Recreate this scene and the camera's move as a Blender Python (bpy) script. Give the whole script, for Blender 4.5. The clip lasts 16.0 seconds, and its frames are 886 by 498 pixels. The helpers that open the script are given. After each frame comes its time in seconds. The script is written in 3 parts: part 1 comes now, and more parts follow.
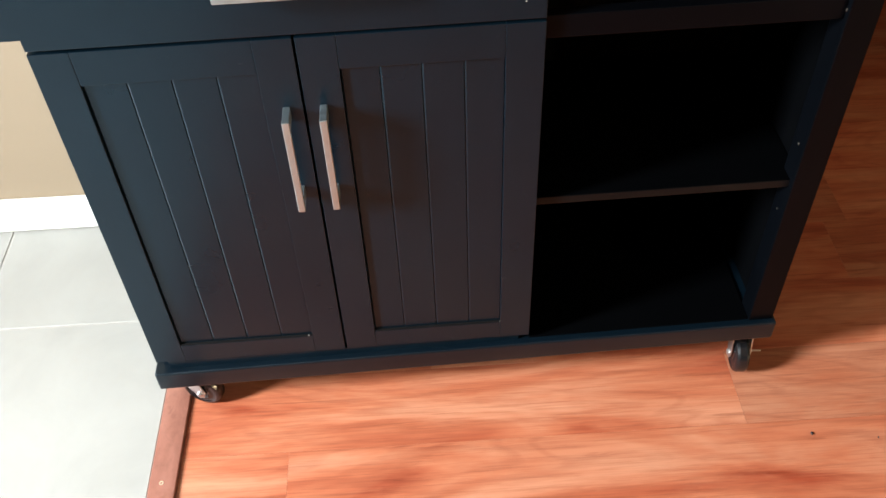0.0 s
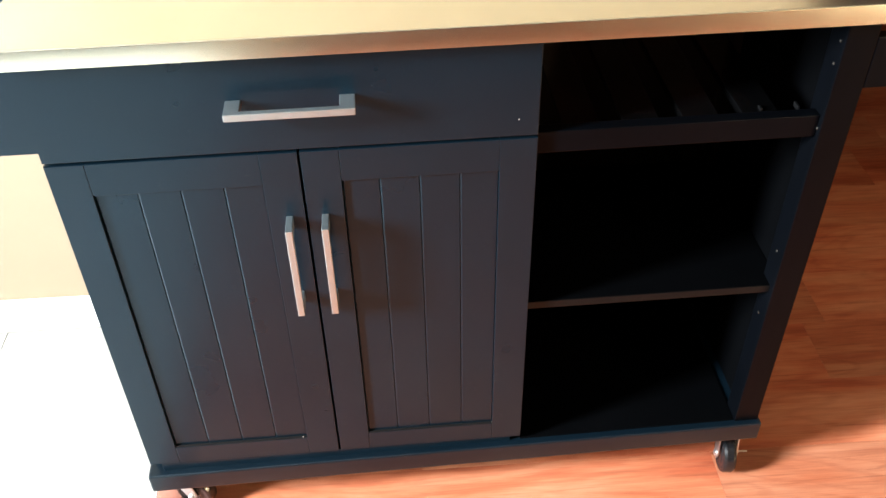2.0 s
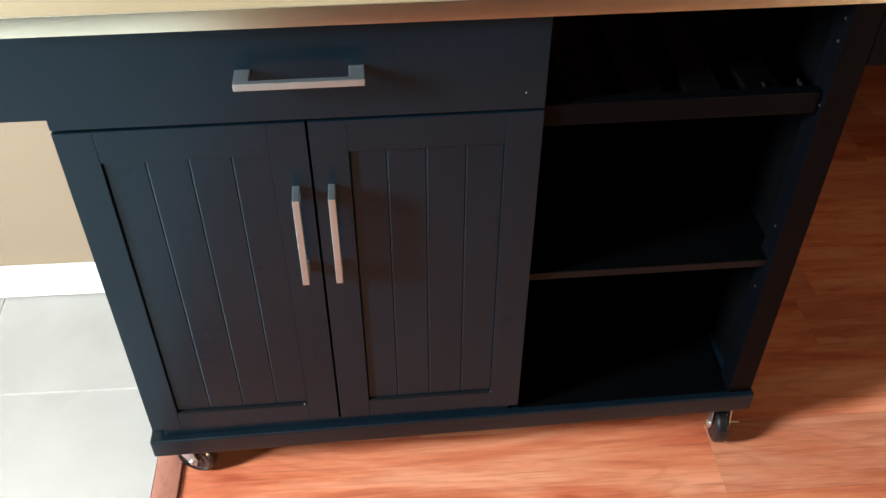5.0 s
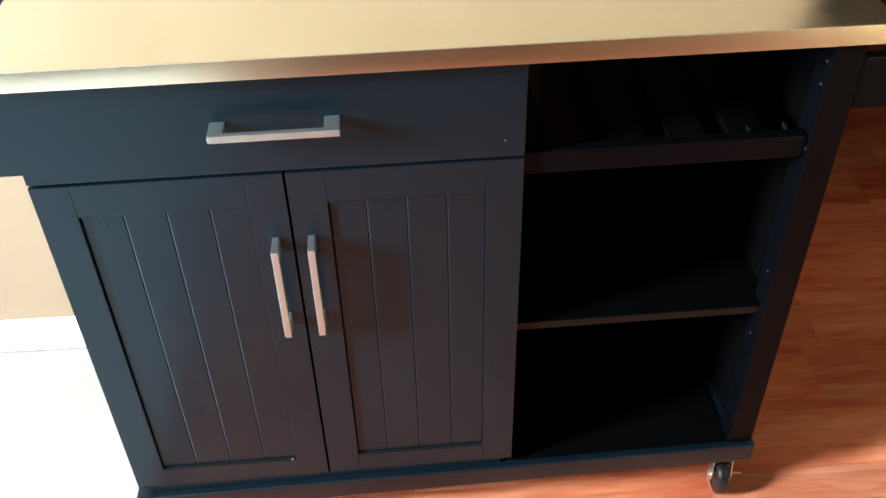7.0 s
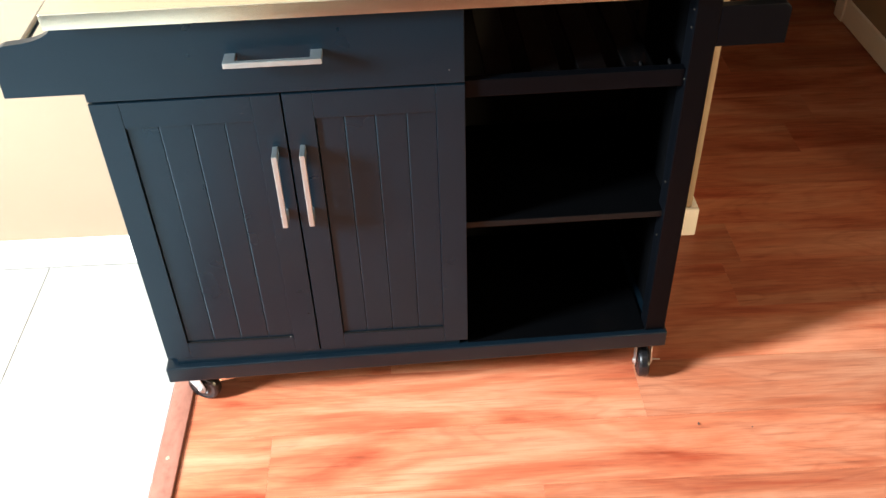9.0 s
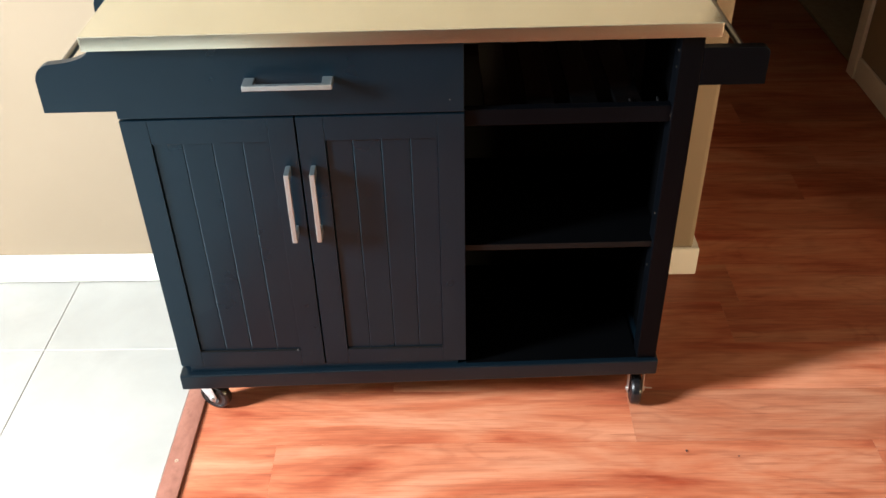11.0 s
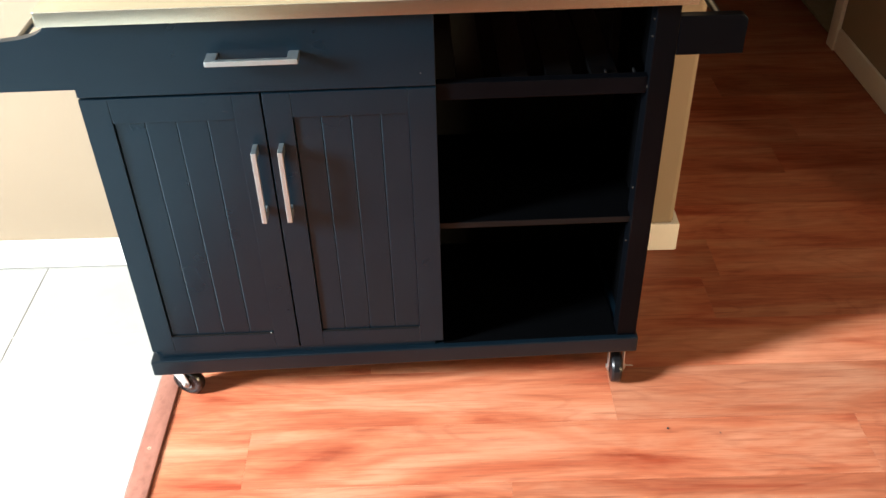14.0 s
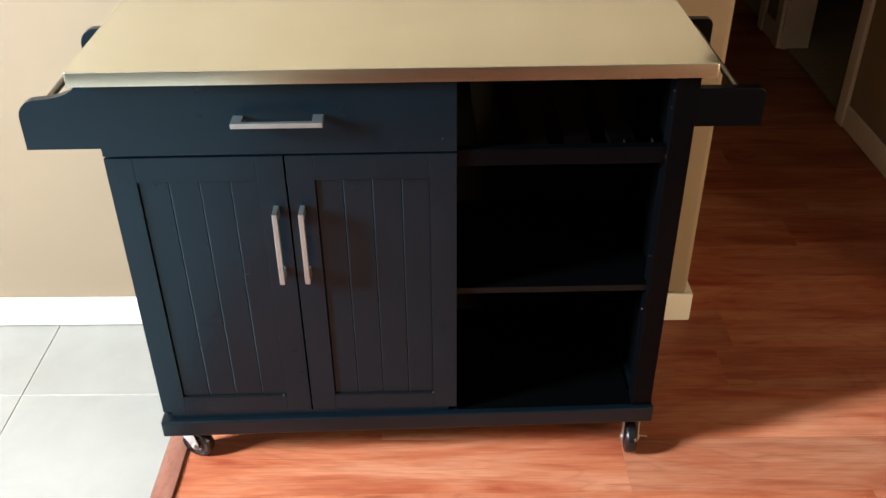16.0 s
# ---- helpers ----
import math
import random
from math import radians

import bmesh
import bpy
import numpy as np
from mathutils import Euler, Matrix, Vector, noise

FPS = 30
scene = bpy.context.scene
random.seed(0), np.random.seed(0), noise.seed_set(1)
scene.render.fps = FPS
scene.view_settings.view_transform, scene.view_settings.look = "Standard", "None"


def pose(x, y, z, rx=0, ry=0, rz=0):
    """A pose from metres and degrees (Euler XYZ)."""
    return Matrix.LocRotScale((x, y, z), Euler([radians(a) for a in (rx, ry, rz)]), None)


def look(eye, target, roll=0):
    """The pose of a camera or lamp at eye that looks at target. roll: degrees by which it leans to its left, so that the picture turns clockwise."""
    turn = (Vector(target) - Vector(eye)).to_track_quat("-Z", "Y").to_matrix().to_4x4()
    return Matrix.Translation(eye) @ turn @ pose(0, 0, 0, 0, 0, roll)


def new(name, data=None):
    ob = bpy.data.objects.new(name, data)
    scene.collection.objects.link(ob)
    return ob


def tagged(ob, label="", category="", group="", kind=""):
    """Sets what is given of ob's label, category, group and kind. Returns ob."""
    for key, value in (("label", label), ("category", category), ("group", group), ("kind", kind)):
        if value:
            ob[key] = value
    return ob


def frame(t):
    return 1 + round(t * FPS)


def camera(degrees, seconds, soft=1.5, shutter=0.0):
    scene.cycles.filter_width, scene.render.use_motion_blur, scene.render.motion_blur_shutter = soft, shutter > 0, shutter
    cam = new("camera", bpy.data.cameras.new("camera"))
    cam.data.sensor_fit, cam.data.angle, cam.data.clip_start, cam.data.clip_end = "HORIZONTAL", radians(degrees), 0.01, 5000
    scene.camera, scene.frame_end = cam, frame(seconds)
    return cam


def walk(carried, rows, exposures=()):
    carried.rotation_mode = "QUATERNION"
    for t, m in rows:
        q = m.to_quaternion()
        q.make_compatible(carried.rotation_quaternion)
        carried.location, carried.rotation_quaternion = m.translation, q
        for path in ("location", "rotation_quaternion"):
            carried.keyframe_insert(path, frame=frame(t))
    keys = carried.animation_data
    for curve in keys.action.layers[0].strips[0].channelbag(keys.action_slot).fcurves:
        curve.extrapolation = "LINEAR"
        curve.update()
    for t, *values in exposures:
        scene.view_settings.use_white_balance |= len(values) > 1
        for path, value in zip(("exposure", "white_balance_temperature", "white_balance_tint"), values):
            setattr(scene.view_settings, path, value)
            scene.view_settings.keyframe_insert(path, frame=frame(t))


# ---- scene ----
cam = camera(51.5, 16.0)
PATH = [
    (0, (0.133, 0.045, 1.37), (0.185, 1.43, -0.072), -2.6),
    (0.5, (0.126, 0.031, 1.388), (0.181, 1.43, -0.04), -2.3),
    (1, (0.129, 0.031, 1.391), (0.194, 1.514, 0.049), -2.4),
    (1.5, (0.124, 0.02, 1.41), (0.216, 1.551, 0.126), -1.7),
    (2, (0.112, 0.022, 1.411), (0.22, 1.545, 0.12), -1.2),
    (2.5, (0.106, 0.024, 1.405), (0.224, 1.55, 0.116), -0.1),
    (3, (0.05, 0.024, 1.413), (0.181, 1.543, 0.118), 0.0),
    (3.2, (0.012, 0.022, 1.41), (0.204, 1.532, 0.113), -0.1),
    (5.3, (0.103, 0.013, 1.426), (0.221, 1.491, 0.083), -0.3),
    (5.5, (0.113, -0.001, 1.431), (0.209, 1.512, 0.126), -1.5),
    (6, (0.122, 0.008, 1.431), (0.225, 1.566, 0.181), -2.3),
    (6.5, (0.127, 0.008, 1.424), (0.236, 1.566, 0.174), -2.2),
    (7, (0.134, 0.029, 1.411), (0.238, 1.576, 0.148), -1.4),
    (7.5, (0.133, 0.035, 1.407), (0.234, 1.567, 0.126), -0.3),
    (8, (0.161, 0.025, 1.415), (0.255, 1.533, 0.104), 0.2),
    (8.5, (0.186, -0.168, 1.471), (0.274, 1.355, 0.178), -1.0),
    (8.7, (0.193, -0.27, 1.522), (0.27, 1.254, 0.23), -1.6),
    (10.8, (0.263, -0.474, 1.548), (0.268, 1.151, 0.382), -1.2),
    (11, (0.266, -0.472, 1.545), (0.262, 1.136, 0.356), -1.4),
    (11.5, (0.262, -0.463, 1.546), (0.268, 1.134, 0.341), -1.3),
    (12, (0.271, -0.46, 1.538), (0.272, 1.141, 0.339), -1.5),
    (12.5, (0.283, -0.452, 1.535), (0.279, 1.151, 0.34), -1.5),
    (13, (0.289, -0.445, 1.528), (0.287, 1.163, 0.338), -2.1),
    (13.5, (0.293, -0.435, 1.525), (0.304, 1.151, 0.306), -2.2),
    (14, (0.286, -0.442, 1.516), (0.314, 1.14, 0.293), -1.6),
    (14.5, (0.282, -0.453, 1.539), (0.31, 1.143, 0.334), -1.2),
    (15, (0.274, -0.465, 1.548), (0.294, 1.196, 0.432), -0.6),
    (15.5, (0.263, -0.468, 1.54), (0.288, 1.201, 0.438), -0.5),
    (16, (0.257, -0.447, 1.513), (0.284, 1.221, 0.41), -0.5),
]
GAIN = -0.61                                    # stops, the whole clip
EXPOSURES = [(t, GAIN + stops) for t, stops in ((0, -0.06), (0.5, 0.1), (1, 0.52), (1.5, 0.66), (2, 0.68), (2.5, 0.66), (3, 0.54), (3.2, 0.5), (5.3, -0.15), (5.5, -0.1), (6, 0.14), (6.5, 0.32), (7, 0.36), (7.5, 0.25), (8, 0.12), (8.5, 0.6), (8.7, 0.6), (10.8, 0.12), (11, 0.08), (11.5, 0), (12.5, 0), (13, 0.08), (13.5, 0.28), (14, 0.35), (14.5, 0.4), (15, -0.08), (15.5, -0.08), (16, -0.12))]
walk(cam, [(t, look(eye, target, roll)) for t, eye, target, roll in PATH], EXPOSURES)

# ---- light ----
ROOM = Matrix.Rotation(radians(-1.0), 4, "Z")       # the room stands slightly askew to the cart

world = bpy.data.worlds.new("world")
scene.world = world
world.use_nodes = True
sky = world.node_tree.nodes.new("ShaderNodeTexSky")
sky.sky_type, sky.sun_disc = "NISHITA", False
sky.sun_elevation, sky.sun_rotation = radians(40), radians(150)
backdrop = world.node_tree.nodes["Background"]
world.node_tree.links.new(sky.outputs[0], backdrop.inputs[0])
backdrop.inputs[1].default_value = 0.06

WIN = dict(x=-3.0, y0=-0.32, y1=0.22, z0=1.16, z1=2.36)   # the window in the kitchen's outer wall
lamp = bpy.data.lights.new("daylight", "AREA")
lamp.shape, lamp.size, lamp.size_y, lamp.energy, lamp.color = "RECTANGLE", 0.46, 1.10, 540, (0.88, 0.955, 1.0)
lamp_ob = new("daylight", lamp)
lamp_ob.matrix_world = ROOM @ look((WIN["x"] + 0.03, (WIN["y0"] + WIN["y1"]) / 2, 1.76), (1.3, -0.05, 0.15))
lamp.spread = radians(112)

FILL_WIN = dict(x=6.2, y0=-5.20, y1=-3.70, z0=0.70, z1=1.86)   # made-up window for an added fill lamp, unseen, far to the right
fill_lamp = bpy.data.lights.new("fill_light", "AREA")
fill_lamp.shape, fill_lamp.size, fill_lamp.size_y, fill_lamp.energy, fill_lamp.color = "RECTANGLE", 1.3, 1.05, 175, (1.0, 0.76, 0.45)
fill_lamp_ob = new("fill_light", fill_lamp)
fill_lamp_ob.matrix_world = ROOM @ look((FILL_WIN["x"] - 0.03, -4.45, 1.28), (0.9, 1.45, 0.6))
fill_lamp.spread = radians(100)


# ---- materials ----
def material(name):
    m = bpy.data.materials.new(name)
    m.use_nodes = True
    return m, m.node_tree, m.node_tree.nodes["Principled BSDF"]


def node(tree, kind, **inputs):
    n = tree.nodes.new(kind)
    for key, value in inputs.items():
        n.inputs[key.replace("_", " ")].default_value = value
    return n


def coords(tree, scale, shift=False):
    """Object coordinates, stretched; shift: every object takes another stretch of the pattern."""
    tc = tree.nodes.new("ShaderNodeTexCoord")
    mp = tree.nodes.new("ShaderNodeMapping")
    mp.inputs["Scale"].default_value = scale
    if shift:
        info = tree.nodes.new("ShaderNodeObjectInfo")
        mul = node(tree, "ShaderNodeMath")
        mul.operation = "MULTIPLY"
        mul.inputs[1].default_value = 37.0
        tree.links.new(info.outputs["Random"], mul.inputs[0])
        comb = tree.nodes.new("ShaderNodeCombineXYZ")
        for i in range(3):
            tree.links.new(mul.outputs[0], comb.inputs[i])
        tree.links.new(comb.outputs[0], mp.inputs["Location"])
    tree.links.new(tc.outputs["Object"], mp.inputs["Vector"])
    return mp.outputs[0]


def noise_of(tree, vector, scale, detail=4.0, rough=0.55, distortion=0.0):
    n = node(tree, "ShaderNodeTexNoise", Scale=scale, Detail=detail, Roughness=rough, Distortion=distortion)
    tree.links.new(vector, n.inputs["Vector"])
    return n.outputs["Fac"]


def ramp(tree, fac, stops):
    r = tree.nodes.new("ShaderNodeValToRGB")
    while len(r.color_ramp.elements) < len(stops):
        r.color_ramp.elements.new(0.5)
    for e, (p, c) in zip(r.color_ramp.elements, stops):
        e.position, e.color = p, (*c, 1.0)
    tree.links.new(fac, r.inputs[0])
    return r.outputs[0]


def mixed(tree, a, b, fac, how="MIX"):
    m = tree.nodes.new("ShaderNodeMix")
    m.data_type, m.blend_type = "RGBA", how
    for value, socket in ((fac, m.inputs[0]), (a, m.inputs[6]), (b, m.inputs[7])):
        if isinstance(value, (float, int)):
            socket.default_value = value
        elif isinstance(value, tuple):
            socket.default_value = (*value, 1.0)
        else:
            tree.links.new(value, socket)
    return m.outputs[2]


def ranged(tree, fac, low, high, lo_in=0.3, hi_in=0.7):
    m = tree.nodes.new("ShaderNodeMapRange")
    for i, v in enumerate((lo_in, hi_in, low, high), 1):
        m.inputs[i].default_value = v
    tree.links.new(fac, m.inputs[0])
    return m.outputs[0]


def bump(tree, bsdf, height, strength, distance):
    b = node(tree, "ShaderNodeBump", Strength=strength, Distance=distance)
    tree.links.new(height, b.inputs["Height"])
    tree.links.new(b.outputs[0], bsdf.inputs["Normal"])


def make_paint(name, low, high, dust, gloss, tint, rough):
    """Satin paint on board, with faint wipe marks and dust."""
    m, t, b = material(name)
    v = coords(t, (1, 1, 1), True)
    big, fine = noise_of(t, v, 6.0, 5), noise_of(t, v, 260.0, 3)
    base = ramp(t, big, [(0.3, low), (0.7, high)])
    wiped = noise_of(t, coords(t, (1.0, 1.0, 0.35), True), 17.0, 6, 0.68, 0.8)
    base = mixed(t, base, dust, ranged(t, wiped, 0.0, 0.5, 0.60, 0.80))
    t.links.new(base, b.inputs["Base Color"])
    b.inputs["Specular IOR Level"].default_value = gloss
    b.inputs["Specular Tint"].default_value = (*tint, 1.0)
    smudge = noise_of(t, v, 9.0, 3, 0.5)
    t.links.new(ranged(t, smudge, rough, rough + 0.06), b.inputs["Roughness"])
    bump(t, b, fine, 0.06, 0.001)
    return m


def make_steel():
    m, t, b = material("brushed_stainless_steel")
    b.inputs["Metallic"].default_value = 1.0
    v = coords(t, (3, 320, 40))
    streak = noise_of(t, v, 1.0, 4)
    blotch = noise_of(t, coords(t, (1, 1, 1)), 7.0, 5)
    t.links.new(ramp(t, blotch, [(0.3, (0.77, 0.785, 0.67)), (0.7, (0.83, 0.845, 0.73))]), b.inputs["Base Color"])
    t.links.new(ranged(t, streak, 0.22, 0.25), b.inputs["Roughness"])
    bump(t, b, streak, 0.015, 0.0003)
    return m


def make_metal(name, colour, low, high):
    m, t, b = material(name)
    b.inputs["Metallic"].default_value = 1.0
    b.inputs["Base Color"].default_value = (*colour, 1)
    t.links.new(ranged(t, noise_of(t, coords(t, (60, 400, 400)), 1.0, 3), low, high), b.inputs["Roughness"])
    return m


def make_wall(name, low, high):
    m, t, b = material(name)
    v = coords(t, (1, 1, 1))
    t.links.new(ramp(t, noise_of(t, v, 1.6, 4), [(0.3, low), (0.7, high)]), b.inputs["Base Color"])
    b.inputs["Roughness"].default_value = 0.62
    bump(t, b, noise_of(t, v, 130.0, 3), 0.10, 0.002)
    return m


def make_plain(name, colour, rough, dirt=0.9, scale=9.0, relief=0.03):
    m, t, b = material(name)
    v = coords(t, (1, 1, 1), True)
    low = tuple(c * dirt for c in colour)
    t.links.new(ramp(t, noise_of(t, v, scale, 5, 0.65), [(0.3, low), (0.65, colour)]), b.inputs["Base Color"])
    b.inputs["Roughness"].default_value = rough
    bump(t, b, noise_of(t, v, 180.0, 3), relief, 0.001)
    return m


def make_wood(name, dark, mid, light, rough=0.30, along=(1.0, 8.0, 1.0)):
    """Laminate wood: broad tone, flame figure, streaks and fine pores, all drawn out along the board."""
    m, t, b = material(name)
    ax, ay, _ = along
    v = coords(t, along, True)
    tone = noise_of(t, v, 1.6, 4, 0.6, 0.6)
    base = ramp(t, tone, [(0.30, dark), (0.48, mid), (0.68, light)])
    ragged = noise_of(t, coords(t, (ax * 3.2, ay * 5.0, 1.0), True), 1.3, 4, 0.6)
    field = noise_of(t, coords(t, (ax * 0.9, ay * 0.8, 1.0), True), 1.2, 2, 0.45, 0.9)
    wave = node(t, "ShaderNodeMath")
    wave.operation = "MULTIPLY_ADD"
    wave.inputs[1].default_value = 58.0
    t.links.new(field, wave.inputs[0])
    t.links.new(ranged(t, ragged, 0.0, 3.2, 0.2, 0.8), wave.inputs[2])
    sine = node(t, "ShaderNodeMath")
    sine.operation = "SINE"
    t.links.new(wave.outputs[0], sine.inputs[0])
    figure = ranged(t, sine.outputs[0], 0.0, 0.28, 0.3, 1.0)
    base = mixed(t, base, mixed(t, base, (0.62, 0.50, 0.46), 1.0, "MULTIPLY"), figure)
    streak = noise_of(t, coords(t, (ax * 1.7, ay * 3.6, 1.0), True), 1.5, 6, 0.7, 0.5)
    base = mixed(t, base, tuple(c * 0.62 for c in dark), ranged(t, streak, 0.0, 0.46, 0.60, 0.76))
    vein = noise_of(t, coords(t, (ax * 1.9, ay * 8.0, 1.0), True), 1.5, 4, 0.6, 0.8)
    base = mixed(t, base, tuple(c * 0.5 for c in dark), ranged(t, vein, 0.0, 0.32, 0.60, 0.68))
    pale = noise_of(t, coords(t, (ax * 2.2, ay * 2.6, 1.0), True), 1.7, 6, 0.68, 0.4)
    base = mixed(t, base, light, ranged(t, pale, 0.0, 0.25, 0.55, 0.72))
    grain = noise_of(t, coords(t, (ax * 3.4, ay * 15.0, 1.0), True), 1.0, 5, 0.7)
    base = mixed(t, base, mixed(t, base, (0.66, 0.57, 0.53), 1.0, "MULTIPLY"), ranged(t, grain, 0.0, 0.6, 0.45, 0.70))
    pores = noise_of(t, coords(t, (ax * 9.0, ay * 50.0, 1.0), True), 1.0, 3, 0.6)
    base = mixed(t, base, mixed(t, base, (0.62, 0.54, 0.50), 1.0, "MULTIPLY"), ranged(t, pores, 0.0, 0.5, 0.50, 0.72))
    info = t.nodes.new("ShaderNodeObjectInfo")
    hsv = t.nodes.new("ShaderNodeHueSaturation")
    t.links.new(ranged(t, info.outputs["Random"], 0.80, 1.18, 0, 1), hsv.inputs["Value"])
    t.links.new(base, hsv.inputs["Color"])
    t.links.new(hsv.outputs[0], b.inputs["Base Color"])
    t.links.new(ranged(t, grain, rough, rough + 0.08), b.inputs["Roughness"])
    bump(t, b, grain, 0.04, 0.0006)
    return m


def make_tile():
    m, t, b = material("cream_ceramic_tile")
    v = coords(t, (1, 1, 1), True)
    cloud, speck = noise_of(t, v, 4.5, 6, 0.6, 0.5), noise_of(t, v, 34.0, 5, 0.6)
    base = ramp(t, cloud, [(0.3, (0.252, 0.245, 0.225)), (0.55, (0.282, 0.275, 0.254)), (0.75, (0.304, 0.297, 0.276))])
    base = mixed(t, base, (0.27, 0.262, 0.235), ranged(t, speck, 0.0, 0.30, 0.55, 0.75))
    t.links.new(base, b.inputs["Base Color"])
    t.links.new(ranged(t, speck, 0.34, 0.48), b.inputs["Roughness"])
    bump(t, b, cloud, 0.10, 0.002)
    return m


def make_glass():
    m, t, b = material("clear_glass")
    b.inputs["Transmission Weight"].default_value = 1.0
    b.inputs["Roughness"].default_value = 0.0
    b.inputs["IOR"].default_value = 1.45
    return m


PAINT = make_paint("blue_black_satin_paint", (0.0009, 0.0041, 0.0073), (0.0013, 0.0054, 0.0095), (0.005, 0.0085, 0.012), 0.42, (0.57, 0.79, 1.0), 0.27)
# darker copy of the same satin paint, with the base's shade in its colour
BASE_SHADE = make_paint("shaded_base_paint", (0.0008, 0.0030, 0.0053), (0.0012, 0.0040, 0.0070), (0.004, 0.007, 0.010), 0.42, (0.72, 0.88, 1.0), 0.28)
# darker, duller copy of the satin paint; right side's shade put into the colour
SHADED_PAINT = make_paint("shaded_satin_paint", (0.0006, 0.0008, 0.0012), (0.0008, 0.0011, 0.0017), (0.002, 0.002, 0.002), 0.07, (1.0, 1.0, 1.0), 0.30)
# inner panels: the open compartment's shade is put into this near-black colour
SHADED_LAMINATE = make_plain("shaded_black_laminate", (0.0006, 0.0007, 0.0009), 0.55, 0.8, 12)
SHADED_LAMINATE.node_tree.nodes["Principled BSDF"].inputs["Specular IOR Level"].default_value = 0.02
STEEL = make_steel()
NICKEL = make_metal("brushed_nickel", (0.42, 0.48, 0.50), 0.36, 0.48)
CHROME = make_metal("zinc_plated_steel", (0.58, 0.57, 0.56), 0.30, 0.45)
DULL_STEEL = make_metal("dull_dark_steel", (0.035, 0.035, 0.037), 0.35, 0.5)
DARK_METAL = make_metal("grey_steel_tube", (0.20, 0.19, 0.17), 0.28, 0.40)
RUBBER = make_plain("black_rubber", (0.006, 0.006, 0.0068), 0.24, 0.8)
WALL = make_wall("tan_wall_paint", (0.258, 0.195, 0.128), (0.282, 0.215, 0.143))
CEILING = make_wall("off_white_ceiling_paint", (0.40, 0.375, 0.33), (0.44, 0.41, 0.365))
TRIM = make_plain("white_trim_paint", (0.80, 0.775, 0.71), 0.38, 0.95)
TILE = make_tile()
GROUT = make_plain("grey_grout", (0.34, 0.32, 0.29), 0.85, 0.8, 60)
PLANK = make_wood("cherry_laminate", (0.245, 0.044, 0.0175), (0.368, 0.115, 0.055), (0.440, 0.188, 0.107), 0.42, (1.3, 7.0, 1.0))
PLANK.node_tree.nodes["Principled BSDF"].inputs["Specular IOR Level"].default_value = 0.32
STRIP = make_wood("reddish_threshold_wood", (0.170, 0.064, 0.044), (0.210, 0.086, 0.061), (0.250, 0.108, 0.078), 0.36, (8.0, 1.0, 1.0))
UNDER = make_plain("dark_underlay", (0.05, 0.025, 0.015), 0.9, 0.8)
CARPET = make_plain("olive_beige_carpet", (0.36, 0.32, 0.22), 0.95, 0.75, 40, 0.4)
PAPER = make_plain("white_paper", (0.82, 0.81, 0.79), 0.6, 0.97)
BRASS = make_metal("pale_screw_metal", (0.85, 0.78, 0.66), 0.3, 0.45)
GRASS = make_plain("lawn", (0.05, 0.08, 0.03), 0.9, 0.7, 3)
INK = make_plain("black_ink", (0.02, 0.02, 0.022), 0.6)
CHIP = make_plain("bare_fibreboard", (0.24, 0.225, 0.21), 0.8)
# dull black for rear parts and door grooves, their shade put into the colour
SHADE_BLACK = make_plain("matt_shade_black", (0.0014, 0.0014, 0.0016), 0.75, 0.8, 14)
SHADE_BLACK.node_tree.nodes["Principled BSDF"].inputs["Specular IOR Level"].default_value = 0.12
SCUFF = make_plain("grey_scuff", (0.025, 0.026, 0.028), 0.7)
SLAT = make_plain("black_slat_lacquer", (0.0010, 0.0010, 0.0011), 0.16, 0.8, 10)
# colours of two hidden boards, added as reflectors for the rack slats
GREY_REFLECTOR = make_plain("grey_reflector", (0.15, 0.145, 0.14), 0.8, 0.85, 60)
PALE_REFLECTOR = make_plain("pale_reflector", (0.26, 0.245, 0.22), 0.8, 0.85, 60)
SLAT.node_tree.nodes["Principled BSDF"].inputs["Specular IOR Level"].default_value = 0.6
# lighter than the shelf: the highlight on its front edge is painted in
EDGE_HIGHLIGHT = make_plain("shelf_edge_highlight", (0.0022, 0.0021, 0.0022), 0.45, 0.75, 30)
EDGE_HIGHLIGHT.node_tree.nodes["Principled BSDF"].inputs["Specular IOR Level"].default_value = 0.16
GLASS = make_glass()


# ---- building helpers ----
PLACE = {}


def box(bm, x0, x1, y0, y1, z0, z1, bevel=0.0, segments=2):
    """A box with bevelled edges, added to bm."""
    sub = bmesh.new()
    bmesh.ops.create_cube(sub, size=1.0)
    for v in sub.verts:
        v.co = Vector(((x0 + x1) / 2 + v.co.x * (x1 - x0), (y0 + y1) / 2 + v.co.y * (y1 - y0), (z0 + z1) / 2 + v.co.z * (z1 - z0)))
    if bevel:
        bmesh.ops.bevel(sub, geom=sub.edges[:], offset=bevel, segments=segments, profile=0.6, affect="EDGES")
    return merge(bm, sub)


def merge(bm, sub, m=None):
    if m is not None:
        bmesh.ops.transform(sub, matrix=m, verts=sub.verts)
    tmp = bpy.data.meshes.new("tmp")
    sub.to_mesh(tmp)
    sub.free()
    bm.from_mesh(tmp)
    bpy.data.meshes.remove(tmp)
    return bm


def boxed(*sizes, bevel=0.0, segments=2):
    """A bmesh of one box, or of several boxes given as tuples."""
    bm = bmesh.new()
    for s in (sizes if isinstance(sizes[0], tuple) else (sizes,)):
        box(bm, *s, bevel=bevel, segments=segments)
    return bm


